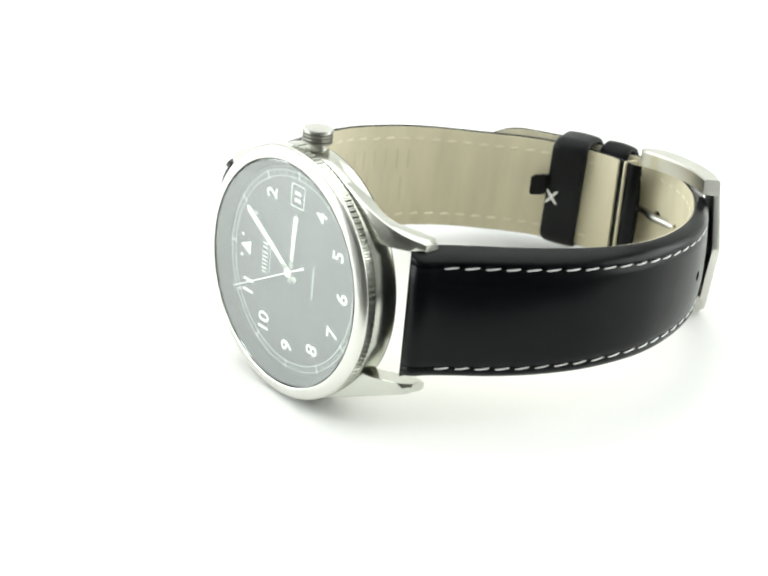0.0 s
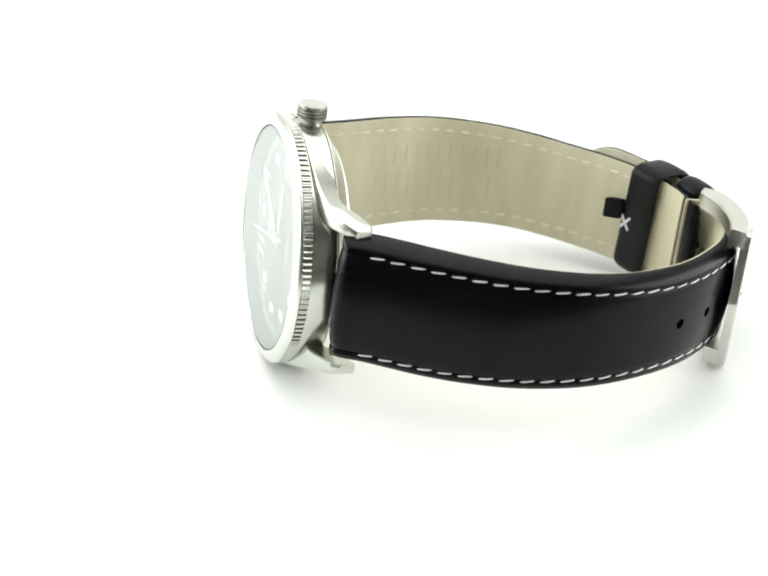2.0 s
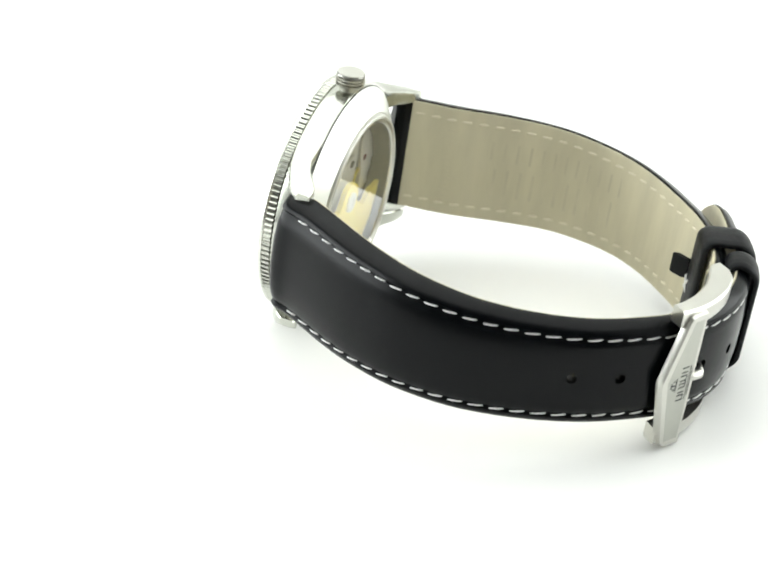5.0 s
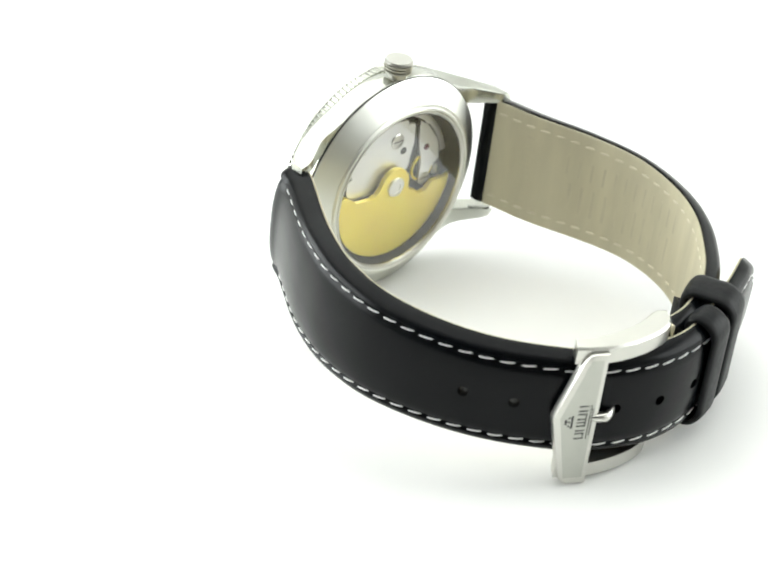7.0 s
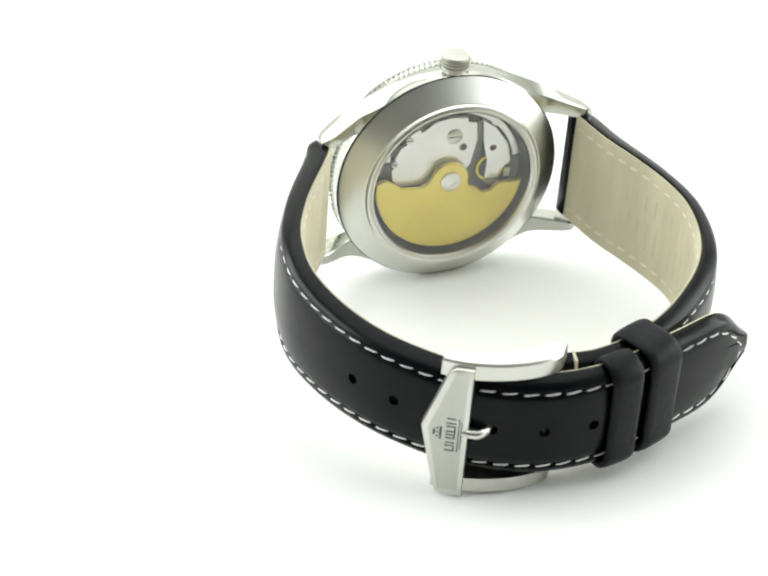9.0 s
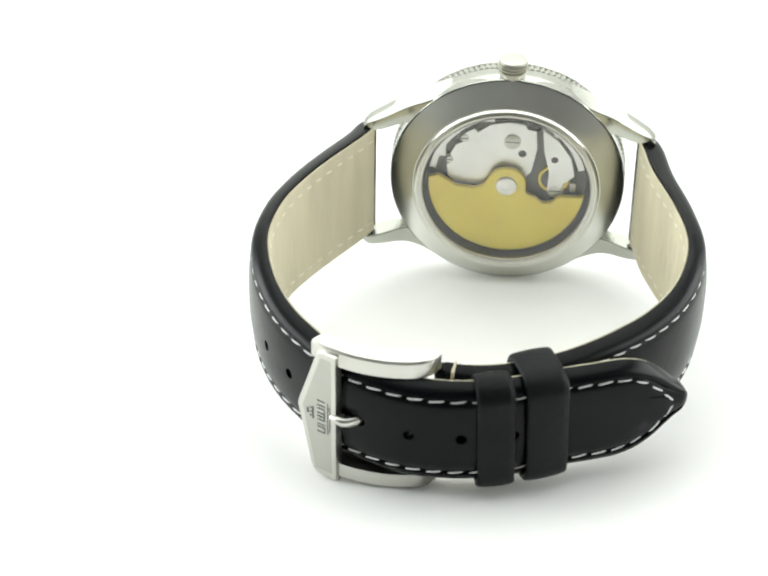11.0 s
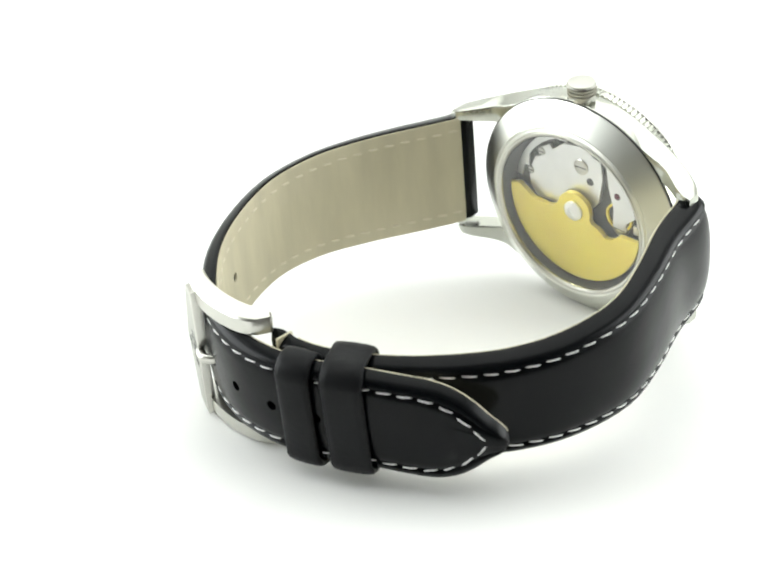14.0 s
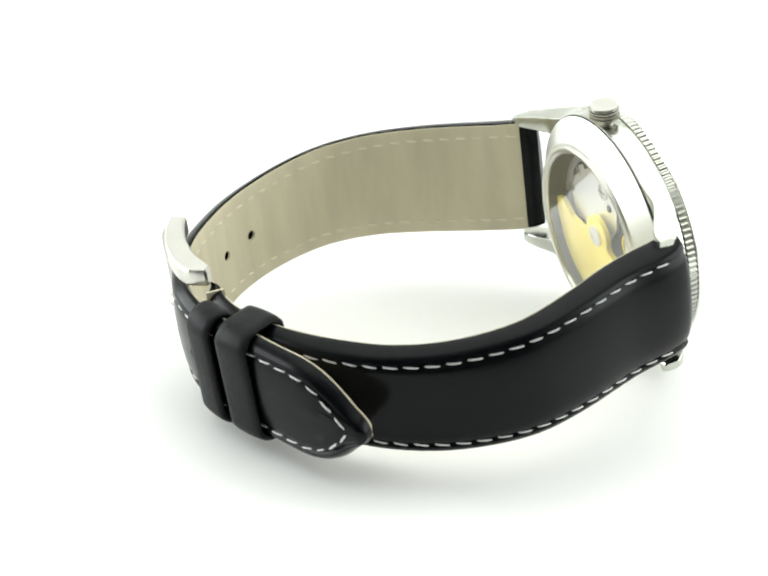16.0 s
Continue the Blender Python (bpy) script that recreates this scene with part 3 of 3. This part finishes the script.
def make_short_strap():
    L = spline(SHORT, 300)[1][-1]

    def half(s):
        return 10.0 - 1.3 * smoothstep(12, 60, s)

    def thick(s):
        return 4.0 - 1.0 * smoothstep(4, 40, s) - 0.4 * smoothstep(55, 75, s)

    b = Band(SHORT, -1, 300, half, thick, lambda s: 0.0)
    b.rise = lambda s: -0.3 * smoothstep(12, 38, s) * (1 - smoothstep(52, 70, s))

    def roll(s):
        e = min(s, L - s)
        return (1 - min(1, e / 1.6) ** 0.5) * 1.2 if e < 1.6 else 0.0

    strap = part("short_strap", band_shell(b, 0.05, L - 0.05, 130, roll, lambda s: thick(s) - 0.37 - roll(s), 0.0), LEATHER, watch, "smooth black leather strap piece that holds the buckle")
    lin = part("lining", band_shell(b, 3.9, L - 4.6, 110, lambda s: thick(s) - 0.38, thick, 0.18, padded=False), LINING, strap, "beige leather lining with pressed lettering")
    part("fold_edge", band_shell(b, L - 2.9, L - 2.55, 4, lambda s: -0.08, lambda s: thick(s) + 0.06, -0.06, padded=False), LINING, strap, "pale cut edge of the folded strap end")
    # pressed lettering, as plain bars: two lines of large marks and a column of fine ones
    def pressed(s, z, ds, dz):
        bm = bmesh.new()
        rows = [[b.at(q, zz, thick(q) + d)[0] for zz, d in ((z, -0.1), (z + dz, -0.1), (z + dz, 0.012), (z, 0.012))] for q in np.linspace(s, s + ds, 4)]
        part("pressed_mark", loft(rows, bm=bm), PRESSED, lin, smooth=False)
    for k in range(11):
        pressed(19.0 + 2.3 * k, -4.9, 0.55, 5.0)
    for k in range(12):
        pressed(18.0 + 2.3 * k, 1.6, 0.45, 3.4)
    for k in range(12):
        pressed(10.2 + 0.5 * (k % 2), -6.4 + 1.1 * k, 1.6, 0.22)
    for sg in (1, -1):
        seam(b, [(s, sg * (half(s) - 2.25)) for s in np.linspace(4.7, L - 7, 120)], 3.0, -0.1, STITCH, "stitch", strap)
        seam(b, [(s, sg * (half(s) - 2.25)) for s in np.linspace(4, L - 8, 100)], 2.7, 0.02, FAINT, "lining_stitch", lin, inner=True)
    return b


def make_keeper(la, s_mid, width, deep, lean):
    """A puffed leather loop round both straps, at a length on the long one; deep: how far it reaches inwards."""
    p, t, n = la.at(s_mid, 0)
    w, top, bot, r = la.half(s_mid) + 0.3, 0.5, -deep, 1.4
    prof = []
    for cz, cd, a0, q in ((w - 2.4, top - 2.4, 0, 2.4), (w - r, bot + r, -90, r), (-w + r, bot + r, 180, r), (-w + 2.4, top - 2.4, 90, 2.4)):
        for k in range(9):
            a = radians(a0 + (90 - 11.25 * k))
            z, d = cz + q * math.cos(a), cd + q * math.sin(a)
            if math.sin(a) > -1e-6 and a0 in (0, 90):
                d += 0.55 * (1 - (z / w) ** 2)
            prof.append((z, d, math.cos(a), math.sin(a)))
    rings = []
    for u, grow in ((-0.5, 0.0), (-0.5, 0.3), (-0.45, 0.58), (-0.3, 0.72), (0, 0.78), (0.3, 0.72), (0.45, 0.58), (0.5, 0.3), (0.5, 0.0), (0.48, -0.2), (-0.48, -0.2)):
        ring = []
        for z, d, cz, cd in prof:
            wob = 0.09 * math.sin(1.7 * z + 3 * u) + 0.05 * math.sin(4.1 * z + 1.3)
            q = p + t * (u * width + lean * z / 9 + wob) + n * (d + grow * cd)
            ring.append((q.x, q.y, z + la.rise(s_mid) + grow * cz))
        rings.append(ring)
    rings.append(rings[0])
    bm = loft(rings, cap=False)
    bmesh.ops.remove_doubles(bm, verts=bm.verts, dist=0.0005)
    return part("keeper", bm, KEEPER, watch, "puffed black leather keeper loop", angle=60)


def make_keepers():
    s1, s2 = long_band.where(1.1, 1, 95), long_band.where(8.0, 1, 105)
    make_keeper(long_band, s1, 5.2, 3.3, -0.3)
    loose = make_keeper(long_band, s2, 6.1, 6.6, -0.3)
    # inside of the loose loop: a crossed stitch and the loop's free end
    p, t, n = long_band.at(s2, 0)
    inn = p - n * 7.42
    for sg in (1, -1):
        place_stitch(CROSS, "cross_stitch", inn + t * 1.9 + Vector((0, 0, -0.9)), (t * 0.72 + Vector((0, 0, sg * 0.85))), -n, loose)
    bm = bmesh.new()
    rings = []
    for u in (0, 0.3, 2.4, 2.8):
        g = 0.25 if u in (0, 2.8) else 0.0
        c = p - n * (7.2 + 0.75 * u) + t * (2.9 + 0.8 * u)
        rings.append([c + n * d + Vector((0, 0, z)) for d, z in ((-0.5 + g, -0.6 + g), (-0.5 + g, 2.8 - g), (0.4 - g, 2.8 - g), (0.4 - g, -0.6 + g))])
    part("free_end", loft(rings, bm=bm), KEEPER, loose, "short free end of the loop")


def make_buckle(b):
    """Steel pin buckle: pointed front plate, two side arms, bar and tongue."""
    s0 = b.where(-20.9, 1, 70)
    t, n = Vector((0.481, 0.877, 0)), Vector((0.877, -0.481, 0))
    org = Vector((61.4, -20.4, 0.0))

    def plate(outline, d0, d1, bev):
        bm = bmesh.new()
        A = [bm.verts.new(org + t * v + n * d0 + Vector((0, 0, z))) for v, z in outline]
        B = [bm.verts.new(org + t * v + n * d1 + Vector((0, 0, z))) for v, z in outline]
        fa, fb = bm.faces.new(A), bm.faces.new(B[::-1])
        k = len(A)
        for i in range(k):
            j = (i + 1) % k
            bm.faces.new((A[i], B[i], B[j], A[j]))
        bmesh.ops.recalc_face_normals(bm, faces=bm.faces)
        bmesh.ops.bevel(bm, geom=list(fb.edges), offset=bev, segments=2, affect="EDGES", profile=0.6)
        return bm

    buckle = part("buckle", plate([(0, -11.25), (0, 10.9), (-2.4, 10.9), (-3.1, 10.55), (-3.5, 9.9), (-6.5, 0.9), (-6.6, 0.2), (-4.4, -9.6), (-3.9, -10.7), (-3.0, -11.25)], -0.4, 1.0, 0.5), SATIN, watch, "brushed steel pin buckle with a pointed front", angle=30)
    for sg in (1, -1):
        rings = []
        for k in range(15):
            u = k / 14
            s = s0 - 3.2 + 18.5 * u
            q, tt, nn = b.at(s, 0)
            hi = 1.5 - 4.3 * u ** 1.5
            lo = -1.1 - 5.6 * u ** 1.2
            if u > 0.8:
                e = (u - 0.8) / 0.2
                mid = (hi + lo) / 2
                f = max(0.12, math.sqrt(max(0, 1 - e * e)))
                hi, lo = mid + (hi - mid) * f, mid + (lo - mid) * f
            zi, zo = (8.6, 11.2) if sg > 0 else (8.7, 11.25)
            c = 0.3
            prof = [(hi, zi), (hi, zo - c), (hi - c, zo), (lo + c, zo), (lo, zo - c), (lo, zi)]
            rings.append([(q + nn * d + Vector((0, 0, sg * z))) for d, z in prof])
        part("arm", loft(rings), SATIN, buckle, "rounded polished side arm")
    part("face_panel", plate([(-0.75, -10.1), (-0.75, 10.0), (-2.5, 10.0), (-5.6, 0.5), (-3.5, -10.1)], 0.8, 1.03, 0.02), BRUSHED, buckle, "brushed steel face", smooth=False)

    def mark(name, v0, v1, z0, z1):
        part(name, plate([(v0, z0), (v0, z1), (v1, z1), (v1, z0)], 0.95, 1.05, 0.0), BLACKFILL, buckle, smooth=False)

    # maker's mark on the plate: a row of fine strokes, two lines under it, a small crest over it
    for z in (-3.2, -2.35, -1.85, -1.05, -0.45, 0.1, 0.95, 1.5, 2.3):
        mark("mark_bar", -3.1, -1.75, z, z + 0.24)
    for z in (-3.2, -0.9, 0.1):
        mark("mark_bar", -1.95, -1.75, z, z + 1.0)
    mark("mark_line", -1.4, -1.25, -3.2, 2.6)
    mark("mark_line", -1.05, -0.9, -2.6, 2.0)
    for v, z0, z1 in ((-3.75, -1.3, 0.9), (-4.2, -1.0, -0.7), (-4.2, -0.3, 0.0), (-4.2, 0.4, 0.7), (-4.65, -0.6, 0.3)):
        mark("mark_crest", v - 0.22, v + 0.1, z0, z1)
    vt = b.holes[3] - s0 - 1.3
    # tongue: from the bar up through a hole and over the plate's edge
    rings = []
    for v, d, r in ((14.0, -6.0, 0.65), (9.0, -5.2, 0.65), (vt + 0.6, -2.6, 0.6), (vt, -0.9, 0.7), (vt - 0.9, 0.25, 0.75), (vt * 0.45, 0.75, 0.75), (0.1, 0.8, 0.72), (-0.9, 0.75, 0.5), (-1.1, 0.7, 0.2)):
        q = org + t * v + n * d
        rings.append([q + n * (r * math.sin(a)) + Vector((0, 0, 0.2 + r * math.cos(a))) for a in np.linspace(0, 2 * math.pi, 12, endpoint=False)])
    part("tongue", loft(rings), SATIN, buckle, "polished steel tongue")


SEAT[0] = TIP
make_case()
make_crystal_and_dial()
make_hands()
SEAT[0] = Matrix.Identity(4)
second = make_second_hand()
SEAT[0] = TIP
make_crown()
make_movement()
SEAT[0] = Matrix.Identity(4)
long_band = make_long_strap()
short_band = make_short_strap()
make_buckle(long_band)
make_keepers()


# ------------------------------------------------------------------ what moves
def motions():
    rows = []
    for k in range(33):
        t = 0.5 * k
        rows.append((t, Matrix.Rotation(-0.212895 * t, 4, "Z") @ REST))
    walk(watch, rows)
    sec = []
    for k in range(33):
        t = 0.5 * k
        sec.append((t, Matrix.Translation((TIP @ Vector((-6.7, CY, CZ))) * MM) @ TIP.to_3x3().to_4x4() @ Matrix.Rotation(radians(-27.5 + 6 * t), 4, "X")))
    walk(second, sec)


motions()
